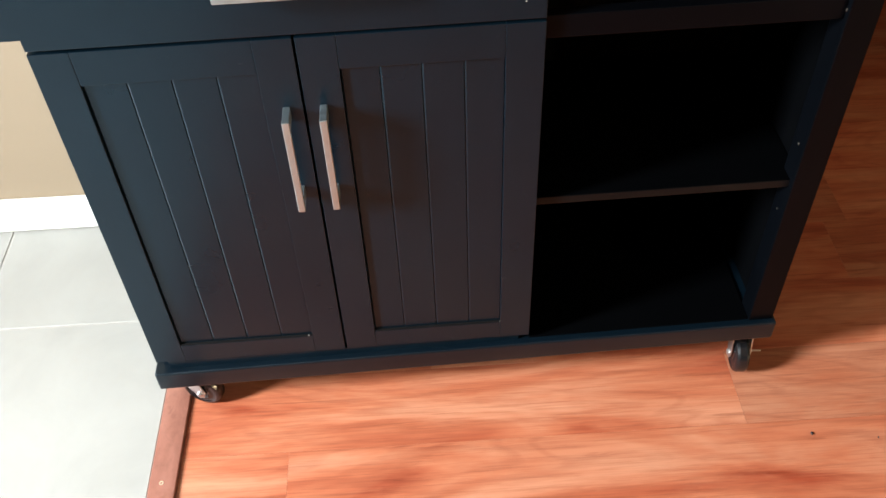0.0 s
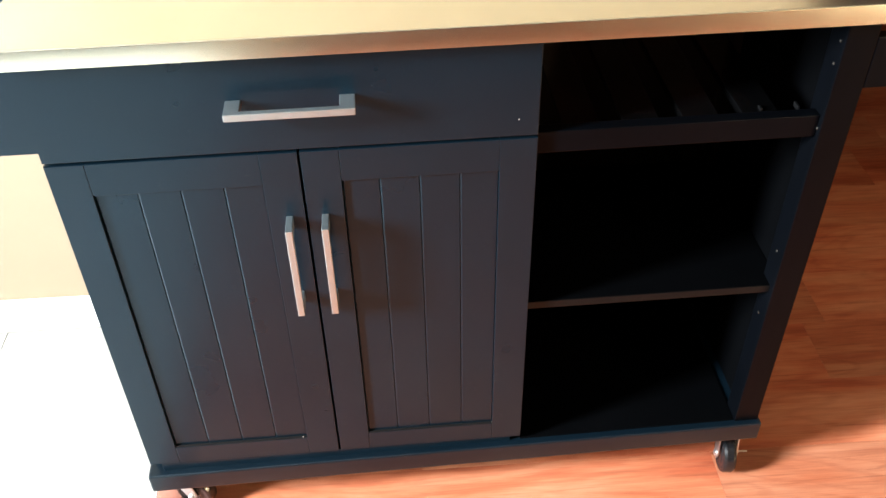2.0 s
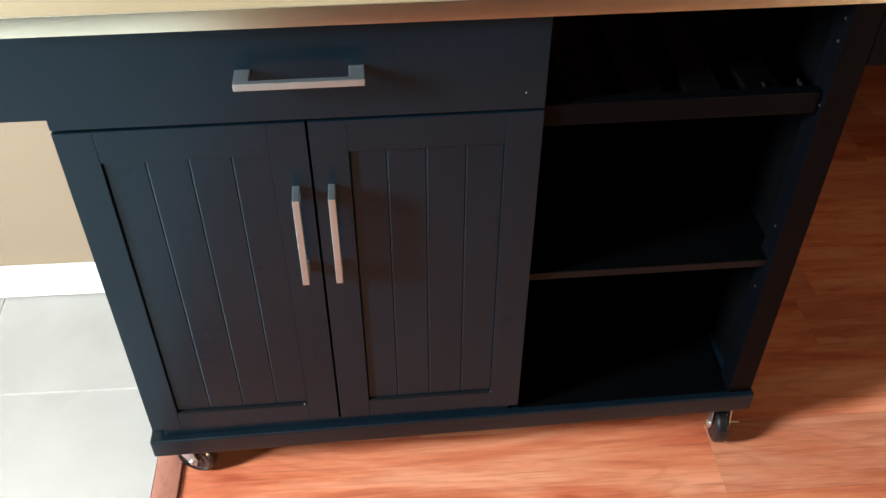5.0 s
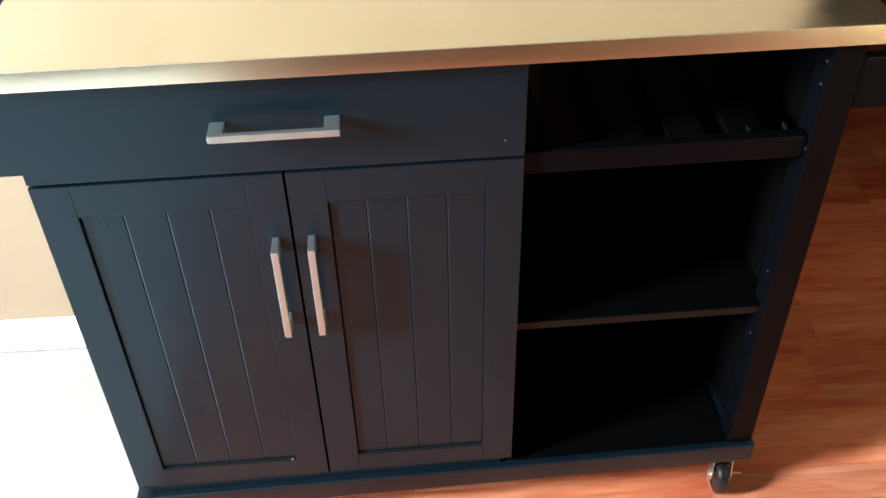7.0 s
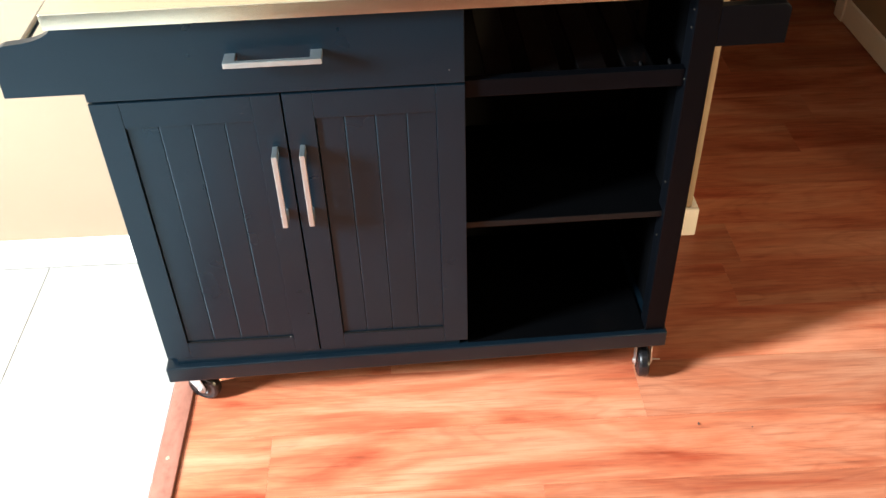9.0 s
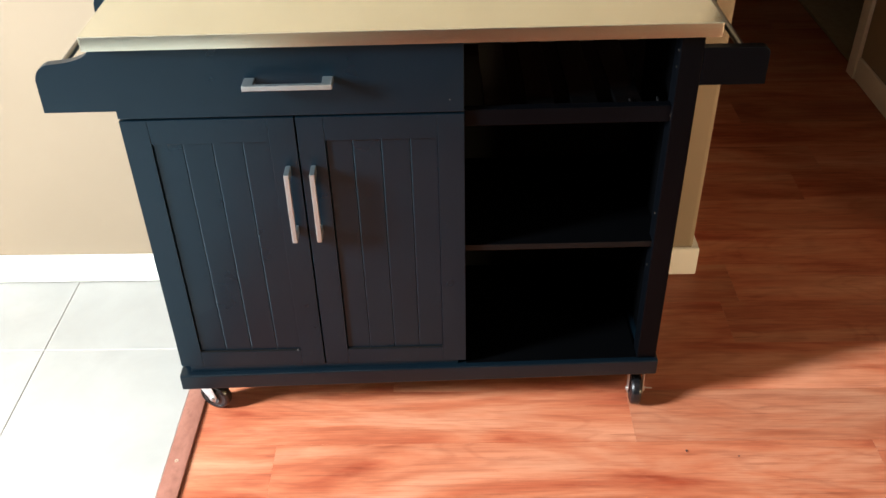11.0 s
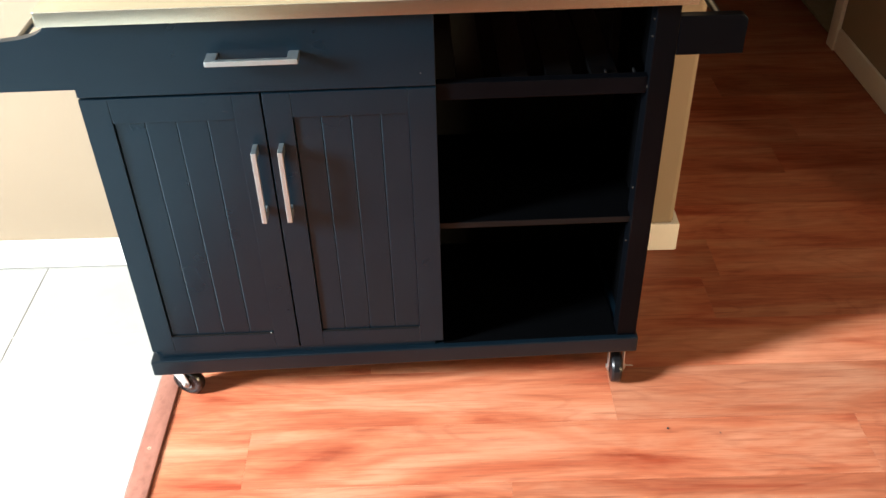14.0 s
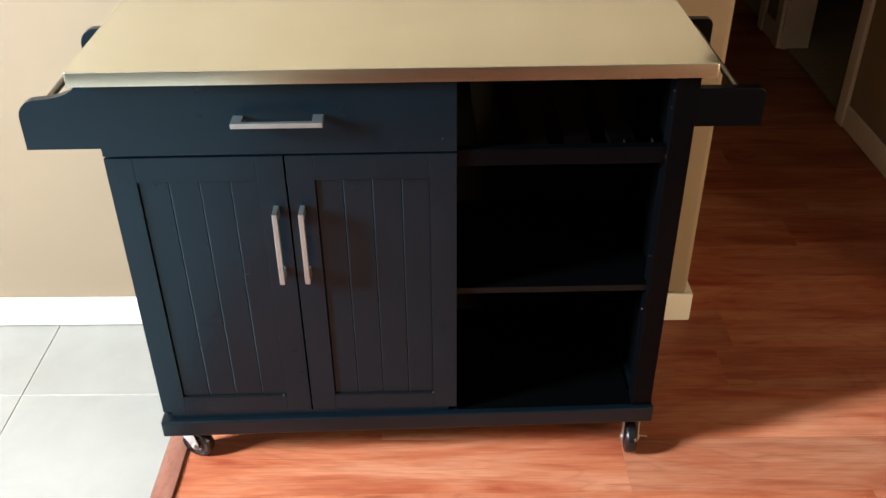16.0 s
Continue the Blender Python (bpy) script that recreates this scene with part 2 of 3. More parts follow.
def prism(outline, y0, y1, bevel=0.0):
    """A board cut to an outline of (x, z) and as thick as y0 to y1."""
    bm = bmesh.new()
    face = bm.faces.new([bm.verts.new((x, y0, z)) for x, z in outline])
    out = bmesh.ops.extrude_face_region(bm, geom=[face])
    bmesh.ops.translate(bm, vec=(0, y1 - y0, 0), verts=[g for g in out["geom"] if isinstance(g, bmesh.types.BMVert)])
    bmesh.ops.recalc_face_normals(bm, faces=bm.faces[:])
    if bevel:
        rim = [e for e in bm.edges if abs(e.verts[0].co.y - e.verts[1].co.y) < 1e-6]
        bmesh.ops.bevel(bm, geom=rim, offset=bevel, segments=2, profile=0.6, affect="EDGES")
    return bm


def turned(profile, steps=32, axis="X"):
    """A body turned round an axis from a profile of (place along it, radius)."""
    bm = bmesh.new()
    rings = []
    for a, r in profile:
        ring = []
        for i in range(steps):
            w = 2 * math.pi * i / steps
            c, s = r * math.cos(w), r * math.sin(w)
            ring.append(bm.verts.new({"X": (a, c, s), "Y": (c, a, s), "Z": (c, s, a)}[axis]))
        rings.append(ring)
    for p, q in zip(rings, rings[1:]):
        for i in range(steps):
            bm.faces.new((p[i], p[(i + 1) % steps], q[(i + 1) % steps], q[i]))
    bm.faces.new(rings[0])
    bm.faces.new(rings[-1])
    bmesh.ops.recalc_face_normals(bm, faces=bm.faces[:])
    return bm


def mesh_of(name, bm, mat):
    """Mesh data with its origin in the middle of its bounds; returns it and the middle."""
    lo = Vector([min(v.co[i] for v in bm.verts) for i in range(3)])
    hi = Vector([max(v.co[i] for v in bm.verts) for i in range(3)])
    mid = (lo + hi) / 2
    bmesh.ops.translate(bm, vec=-mid, verts=bm.verts)
    me = bpy.data.meshes.new(name)
    bm.to_mesh(me)
    bm.free()
    me.materials.append(mat)
    return me, mid


def smoothed(me, degrees=12):
    """Smooth shading with sharp edges kept."""
    me.shade_smooth()
    me.set_sharp_from_angle(angle=radians(degrees))


def part(name, bm, mat, parent, label=""):
    """A bmesh in the coordinates of the place, as one mesh object under a thing or part."""
    me, mid = mesh_of(name, bm, mat)
    smoothed(me)
    ob = new(name, me)
    ob.parent = parent
    ob.location = mid - PLACE[parent]
    PLACE[ob] = mid
    return tagged(ob, label)


def thing(name, place, label, category, group=""):
    ob = new(name)
    ob.empty_display_size = 0.1
    ob.location = place
    PLACE[ob] = Vector(place)
    return tagged(ob, label, category, group)


def structure(name, bm, mat, label, category):
    """A piece of the room's shell, in the room's own axes."""
    me, mid = mesh_of(name, bm, mat)
    smoothed(me, 12)
    ob = new(name, me)
    ob.matrix_world = ROOM @ Matrix.Translation(mid)
    PLACE[ob] = mid
    return tagged(ob, label, category, kind="structure")


# ---- the room ----
X_LEFT, X_RIGHT, Y_BACK, Y_REAR, Y_END = -3.0, 1.757, 1.5015, -6.2, 6.0
X_FAR, Y_TURN = 6.2, 1.35                           # the living room opens to the right, in front of the hallway
X_HALL, HIGH, THICK = 0.901, 2.44, 0.12
STRIP_L, STRIP_R = -0.361, -0.315

structure("wall_back", boxed(X_LEFT - THICK, X_HALL, Y_BACK, Y_BACK + THICK, -0.02, HIGH, bevel=0.018, segments=5), WALL,
          "tan painted drywall with a rounded outer corner", "wall")
structure("wall_hall_left", boxed(X_HALL - THICK, X_HALL - 0.001, Y_BACK + THICK, Y_END, -0.02, HIGH), WALL, "tan painted wall of the dark hallway", "wall")
structure("wall_hall_end", boxed(X_HALL - THICK, X_RIGHT + 1.9, Y_END, Y_END + THICK, -0.02, HIGH), WALL, "tan painted end wall of the hallway", "wall")
structure("wall_rear", boxed(X_LEFT - THICK, X_FAR + THICK, Y_REAR - THICK, Y_REAR, -0.02, HIGH), WALL, "plain tan painted wall", "wall")
# unseen wall, added to keep window light off the floor the cart reflects
structure("wall_partition", boxed(-0.402, -0.274, Y_REAR, -0.34, -0.02, HIGH, bevel=0.01, segments=3), WALL, "unseen plain tan wall added to block window light", "wall")
D1, D2, HEAD = (2.707, 3.44), (3.72, 4.48), 2.03
structure("wall_right", boxed((X_RIGHT, X_RIGHT + THICK, Y_TURN, D1[0], -0.02, HIGH), (X_RIGHT, X_RIGHT + THICK, D1[1], D2[0], -0.02, HIGH),
                              (X_RIGHT, X_RIGHT + THICK, D2[1], Y_END, -0.02, HIGH), (X_RIGHT, X_RIGHT + THICK, *D1, HEAD, HIGH),
                              (X_RIGHT, X_RIGHT + THICK, *D2, HEAD, HIGH)), WALL, "tan painted wall with two open doorways", "wall")
structure("wall_left", boxed((X_LEFT - THICK, X_LEFT, Y_REAR, WIN["y0"], -0.02, HIGH), (X_LEFT - THICK, X_LEFT, WIN["y1"], Y_BACK, -0.02, HIGH),
                             (X_LEFT - THICK, X_LEFT, WIN["y0"], WIN["y1"], WIN["z1"], HIGH), (X_LEFT - THICK, X_LEFT, WIN["y0"], WIN["y1"], -0.02, WIN["z0"])),
          WALL, "tan painted outer wall with a window", "wall")
structure("wall_living_room", boxed((X_RIGHT + THICK, X_FAR, Y_TURN, Y_TURN + THICK, -0.02, HIGH), (X_FAR, X_FAR + THICK, Y_REAR, FILL_WIN["y0"], -0.02, HIGH),
                                    (X_FAR, X_FAR + THICK, FILL_WIN["y1"], Y_TURN + THICK, -0.02, HIGH),
                                    (X_FAR, X_FAR + THICK, FILL_WIN["y0"], FILL_WIN["y1"], FILL_WIN["z1"], HIGH),
                                    (X_FAR, X_FAR + THICK, FILL_WIN["y0"], FILL_WIN["y1"], -0.02, FILL_WIN["z0"])),
          WALL, "tan painted living room walls with the added fill window", "wall")
structure("wall_side_room", boxed((X_RIGHT + 1.8, X_RIGHT + 1.9, 2.2, Y_END, -0.02, HIGH), (X_RIGHT + THICK, X_RIGHT + 1.8, 2.1, 2.2, -0.02, HIGH)),
          WALL, "plain walls of the unlit side room", "wall")
structure("ceiling", boxed(X_LEFT - THICK, X_FAR + THICK, Y_REAR - THICK, Y_END + THICK, HIGH, HIGH + 0.1), CEILING, "flat off-white painted ceiling", "ceiling")


def baseboard(name, x0, x1, y0, y1, label="white painted baseboard with an eased top edge"):
    """A board along a wall; its top edge is eased."""
    return structure(name, boxed(x0, x1, y0, y1, 0.002, 0.088, bevel=0.005, segments=3), TRIM, label, "baseboard")


baseboard("baseboard_back", X_LEFT, X_HALL + 0.0135, Y_BACK - 0.013, Y_BACK - 0.0005)
baseboard("baseboard_hall_left", X_HALL - 0.006, X_HALL + 0.0135, Y_BACK, Y_END)
baseboard("baseboard_right", X_RIGHT - 0.013, X_RIGHT - 0.0005, Y_TURN, D1[0] - 0.062)
baseboard("baseboard_right_far", X_RIGHT - 0.013, X_RIGHT - 0.0005, D1[1] + 0.062, D2[0] - 0.062)
baseboard("baseboard_right_end", X_RIGHT - 0.013, X_RIGHT - 0.0005, D2[1] + 0.062, Y_END)

for i, (a, b) in enumerate((D1, D2), 1):
    frame_ob = structure("door_frame_%d" % i, boxed((X_RIGHT - 0.002, X_RIGHT + THICK + 0.002, a - 0.001, a + 0.016, 0.0, HEAD),
                                                   (X_RIGHT - 0.002, X_RIGHT + THICK + 0.002, b - 0.016, b + 0.001, 0.0, HEAD),
                                                   (X_RIGHT - 0.002, X_RIGHT + THICK + 0.002, a + 0.016, b - 0.016, HEAD - 0.016, HEAD), bevel=0.002),
                         TRIM, "white painted jamb of an open doorway", "door frame")
    for lo, hi, z0, z1 in ((a - 0.060, a + 0.004, 0.0, HEAD - 0.004), (b - 0.004, b + 0.060, 0.0, HEAD - 0.004), (a - 0.060, b + 0.060, HEAD - 0.003, HEAD + 0.06)):
        me, mid = mesh_of("casing", boxed(X_RIGHT - 0.018, X_RIGHT - 0.0025, lo, hi, z0, z1, bevel=0.004, segments=3), TRIM)
        smoothed(me)
        casing = new("casing", me)
        casing.parent = frame_ob
        casing.location = mid - PLACE[frame_ob]


def window(name, w, out, label):
    """A framed window with one pane, set in a wall whose outside lies towards out."""
    a, b_ = sorted((w["x"] + out * 0.03, w["x"] + out * 0.09))
    y0, y1, z0, z1 = w["y0"], w["y1"], w["z0"], w["z1"]
    ob = structure(name, boxed((a, b_, y0, y0 + 0.06, z0, z1), (a, b_, y1 - 0.06, y1, z0, z1),
                               (a, b_, y0 + 0.06, y1 - 0.06, z0, z0 + 0.06), (a, b_, y0 + 0.06, y1 - 0.06, z1 - 0.06, z1), bevel=0.004), TRIM, label, "window")
    me, mid = mesh_of("pane", boxed((a + b_) / 2 - 0.003, (a + b_) / 2 + 0.003, y0 + 0.055, y1 - 0.055, z0 + 0.055, z1 - 0.055), GLASS)
    pane = new("pane", me)
    pane.parent, pane.location, pane.visible_shadow = ob, mid - PLACE[ob], False


window("window_1", WIN, -1, "white framed kitchen window")
# the second window is added only to house the fill lamp
window("window_2", FILL_WIN, 1, "unseen white framed window added around the fill lamp")

ground = new("ground", bpy.data.meshes.new("ground"))
gb = bmesh.new()
bmesh.ops.create_grid(gb, x_segments=1, y_segments=1, size=60)
gb.to_mesh(ground.data)
ground.data.materials.append(GRASS)
ground.location = (0, 0, -0.12)
tagged(ground, "plain green lawn outside the house", "ground", kind="structure")

# ---- the kitchen cart ----
CART_L, CART_R, FRONT = -0.316, 0.722, 1.0            # outer sides and the plane of the doors
DOOR_Z0, DOOR_Z1 = 0.1535, 0.758
BACK = 1.363                                          # rear face of the body
cart = thing("kitchen_cart", (0.2, 1.2, 0.0), "black painted wooden kitchen cart with stainless steel top on four casters", "kitchen cart")


def arc(cx, cz, r, a0, a1, n=8):
    return [(cx + r * math.cos(radians(a0 + (a1 - a0) * i / n)), cz + r * math.sin(radians(a0 + (a1 - a0) * i / n))) for i in range(n + 1)]


base = boxed(-0.324, 0.727, 0.990, 1.380, 0.0995, 0.1407, bevel=0.0045, segments=4)


def sagged(bm):
    """The base stands a little lower at its left end than at its right."""
    for v in bm.verts:
        v.co.z += -0.009 + 0.016 * (v.co.x + 0.324) / 1.051
    return bm


sagged(base)
smoothed(part("base_board", base, BASE_SHADE, cart).data, 30)
part("floor_panel", sagged(boxed(0.3070, 0.6805, FRONT + 0.003, BACK - 0.014, 0.1409, 0.1437, bevel=0.0005)), SHADED_LAMINATE, cart, "matt black laminate darkened for the compartment's shade")
part("bottom_panel", boxed(CART_L + 0.018, 0.2895, FRONT + 0.0022, BACK - 0.014, 0.1330, 0.1528, bevel=0.0006), PAINT, cart)
part("side_panel", boxed(CART_L, CART_L + 0.018, FRONT + 0.019, BACK, 0.1315, 0.895, bevel=0.001), PAINT, cart)
part("side_panel", boxed(0.697, 0.713, FRONT + 0.040, BACK - 0.035, 0.147, 0.895, bevel=0.001), SHADED_LAMINATE, cart, "matt black laminate darkened for the compartment's shade")
part("corner_post", boxed(0.681, CART_R, FRONT, FRONT + 0.040, 0.147, 0.903, bevel=0.002), SHADED_PAINT, cart, "black front post with the right side's shade in its colour")
part("corner_post", boxed(0.681, CART_R, BACK - 0.035, BACK, 0.147, 0.903, bevel=0.002), SHADE_BLACK, cart, "rear post darkened for the compartment's shade")
part("back_panel", boxed(CART_L + 0.018, 0.697, BACK - 0.013, BACK - 0.005, 0.147, 0.895), SHADE_BLACK, cart, "black hardboard back darkened for the compartment's shade")
part("divider_panel", boxed(0.290, 0.306, FRONT + 0.020, BACK - 0.013, 0.147, 0.895, bevel=0.001), SHADED_LAMINATE, cart, "matt black laminate darkened for the compartment's shade")
part("shelf", boxed(0.306, 0.697, FRONT + 0.012, BACK - 0.015, 0.442, 0.4565, bevel=0.0015), SHADED_LAMINATE, cart, "matt black laminate darkened for the compartment's shade")
part("shelf_edge", boxed(0.3072, 0.6962, FRONT + 0.0112, FRONT + 0.0119, 0.4428, 0.4557, bevel=0.0003), EDGE_HIGHLIGHT, cart, "shelf edge strip with its faint highlight put into the colour")
part("front_rail", boxed(0.3065, 0.681, FRONT + 0.008, FRONT + 0.026, 0.728, 0.7610, bevel=0.0015), SHADED_PAINT, cart, "black rail with the right side's shade in its colour")
for i in range(4):
    x = 0.343 + 0.0805 * i
    part("rack_slat", boxed(x, x + 0.050, FRONT + 0.027, BACK - 0.015, 0.744, 0.757, bevel=0.002), SLAT, cart)
# hidden reflector, added to lighten the slats
part("upper_back", boxed(0.3068, 0.6805, BACK - 0.0215, BACK - 0.0137, 0.7580, 0.8950), GREY_REFLECTOR, cart, "unseen grey strip added for the slats to reflect")
part("rear_rail", boxed(0.3065, 0.697, BACK - 0.031, BACK - 0.0135, 0.715, 0.7435, bevel=0.001), SHADE_BLACK, cart, "black hardboard strip darkened for the compartment's shade")
# second hidden reflector over the slats
part("top_board", boxed(CART_L + 0.02, CART_R - 0.02, FRONT + 0.023, BACK - 0.021, 0.8955, 0.9030), PALE_REFLECTOR, cart, "unseen pale board added for the slats to reflect")

# stainless top: a folded sheet with rounded corners and turned-down edges
top = bmesh.new()
outline = []
for cx, cy, a in ((0.744 - 0.005, 1.434 - 0.005, 0), (-0.342 + 0.005, 1.434 - 0.005, 90), (-0.342 + 0.005, 0.978 + 0.005, 180), (0.744 - 0.005, 0.978 + 0.005, 270)):
    outline += [(cx + 0.005 * math.cos(radians(a + 10 * i)), cy + 0.005 * math.sin(radians(a + 10 * i))) for i in range(10)]
face = top.faces.new([top.verts.new((x, y, 0.9035)) for x, y in outline])
lifted = bmesh.ops.extrude_face_region(top, geom=[face])
bmesh.ops.translate(top, vec=(0, 0, 0.0255), verts=[g for g in lifted["geom"] if isinstance(g, bmesh.types.BMVert)])
bmesh.ops.recalc_face_normals(top, faces=top.faces[:])
rim = [e for e in top.edges if abs(e.verts[0].co.z - e.verts[1].co.z) < 1e-6 and e.verts[0].co.z > 0.92]
bmesh.ops.bevel(top, geom=rim, offset=0.0018, segments=4, profile=0.5, affect="EDGES")
part("countertop", top, STEEL, cart, "brushed stainless steel countertop with folded edges")
part("top_frame", boxed((CART_L + 0.003, CART_R - 0.003, FRONT + 0.003, FRONT + 0.022, 0.8952, 0.9032), (CART_L + 0.003, CART_R - 0.003, BACK - 0.02, BACK - 0.002, 0.8952, 0.9032)), PAINT, cart)


def bar_handle(x, z, length, upright, parent):
    """A square bow handle on two flat feet."""
    bm = bmesh.new()
    h, y0, y1, y2 = length / 2, 0.9655, 0.9735, FRONT
    box(bm, -h, h, y0, y1, -0.0048, 0.0048, bevel=0.0011)
    for s in (-1, 1):
        a, b = sorted((s * h, s * (h - 0.0185)))
        box(bm, a, b, y1 - 0.003, y2, -0.0046, 0.0046, bevel=0.0009)
    m = Matrix.Translation((x, 0, z)) @ (Matrix.Rotation(radians(90), 4, "Y") if upright else Matrix.Identity(4))
    bmesh.ops.transform(bm, matrix=m, verts=bm.verts)
    return part("handle", bm, NICKEL, parent, "brushed nickel bar handle")


# drawer front: one long board whose end is cut to the shape of the bracket
wing = [(-0.4440, 0.778), (-0.4425, 0.838), *arc(-0.4085, 0.8375, 0.034, 178, 105, 8), (-0.385, 0.8735), (-0.368, 0.877), (-0.354, 0.882), (-0.344, 0.888), (-0.338, 0.895), (-0.330, 0.899)]
drawer = part("drawer_front", prism([(0.3065, 0.7625), (CART_L, 0.7625), (CART_L, 0.778), *wing, (-0.316, 0.9005), (0.3065, 0.9025)], FRONT, FRONT + 0.018, bevel=0.001), PAINT, cart)
bar_handle(0.0, 0.8335, 0.156, False, drawer)


def panel_board(a, b, z0, z1):
    """An upright board with a shallow chamfer down one edge and a small one down the other."""
    bm = bmesh.new()
    y = FRONT + 0.0042
    section = [(a + 0.0001, y + 0.009), (a + 0.0001, y + 0.0016), (a + 0.0004, y + 0.0008), (a + 0.0026, y), (b - 0.0007, y), (b - 0.0001, y + 0.0010), (b - 0.0001, y + 0.009)]
    face = bm.faces.new([bm.verts.new((px, py, z0)) for px, py in section])
    out = bmesh.ops.extrude_face_region(bm, geom=[face])
    bmesh.ops.translate(bm, vec=(0, 0, z1 - z0), verts=[g for g in out["geom"] if isinstance(g, bmesh.types.BMVert)])
    bmesh.ops.recalc_face_normals(bm, faces=bm.faces[:])
    return bm


def door(x0, x1, grooves, handle_x):
    """A framed door with a recessed panel of upright boards."""
    stile = 0.049
    px0, px1, pz0, pz1 = x0 + stile, x1 - stile, DOOR_Z0 + 0.0382, DOOR_Z1 - 0.049
    frame_ = boxed((x0, px0, FRONT, FRONT + 0.018, DOOR_Z0, DOOR_Z1), (px1, x1, FRONT, FRONT + 0.018, DOOR_Z0, DOOR_Z1),
                   (px0 + 0.0002, px1 - 0.0002, FRONT + 0.0003, FRONT + 0.018, DOOR_Z0, pz0), (px0 + 0.0002, px1 - 0.0002, FRONT + 0.0003, FRONT + 0.018, pz1, DOOR_Z1), bevel=0.0006)
    ob = part("door", frame_, PAINT, cart)
    edges = [px0 + 0.0003, *grooves, px1 - 0.0003]
    for a, b in zip(edges, edges[1:]):
        part("panel_board", panel_board(a, b, pz0 + 0.0003, pz1 - 0.0003), PAINT, ob)
    # black strip put in for the shade in the panel's lower groove
    part("seam_strip", boxed(px0 + 0.0004, px1 - 0.0004, FRONT + 0.0006, FRONT + 0.0044, pz0 + 0.0002, pz0 + 0.0028, bevel=0.0003), SHADE_BLACK, ob, "dark strip standing for the shade along the panel's lower edge")
    bar_handle(handle_x, 0.5808, 0.1535, True, ob)
    return ob


door(CART_L, -0.0018, (-0.2125, -0.1575, -0.1020), -0.0228)
door(0.0018, 0.3065, (0.1000, 0.1525, 0.2060), 0.0248)

# side brackets and towel bars
left = [(CART_L - 0.0004, 0.778), *wing, (CART_L - 0.0004, 0.900)]
right = [(CART_R + 0.0004, 0.803), (0.838, 0.803), *arc(0.824, 0.860, 0.014, 0, 90, 5), (CART_R + 0.0004, 0.874)]
for name, shape, x_bar in (("left", left, -0.399), ("right", right, 0.797)):
    for y in ((FRONT, BACK - 0.018) if name == "right" else (BACK - 0.018,)):
        # right brackets take the shaded copy of the paint
        part("bracket", prism(shape if name == "right" else shape[::-1], y, y + 0.018, bevel=0.0015), SHADED_PAINT if name == "right" else PAINT, cart)
    bar = turned([(FRONT + 0.016, 0.0065), (BACK - 0.016, 0.0065)], 32, "Y")
    bmesh.ops.translate(bar, vec=(x_bar, 0, 0.858), verts=bar.verts)
    part("towel_bar", bar, DARK_METAL, cart, "grey metal towel bar")

# screw heads and pins inside the open side
for y, z in ((1.012, 0.866), (1.013, 0.834), (1.008, 0.741), (1.020, 0.518), (1.022, 0.389)):
    s = turned([(0, 0.0023), (-0.0008, 0.0021), (-0.0011, 0.0011)], 12)
    bmesh.ops.translate(s, vec=(0.681, y, z), verts=s.verts)
    part("screw_head", s, DARK_METAL, cart, "dull zinc screw head")
s = turned([(0, 0.0023), (-0.0008, 0.0021), (-0.0011, 0.0011)], 12)
bmesh.ops.translate(s, vec=(0.697, 1.062, 0.199), verts=s.verts)
part("screw_head", s, DARK_METAL, cart, "dull zinc screw head")
for x, y in ((0.611, 1.036), (0.663, 1.040)):
    part("screw_tip", boxed(x - 0.002, x + 0.0015, y - 0.004, y + 0.006, 0.7568, 0.7605, bevel=0.0008) if x < 0.63
         else boxed(x - 0.0018, x + 0.0015, y - 0.006, y + 0.009, 0.7525, 0.7592, bevel=0.0008), DULL_STEEL, cart, "small metal clip")


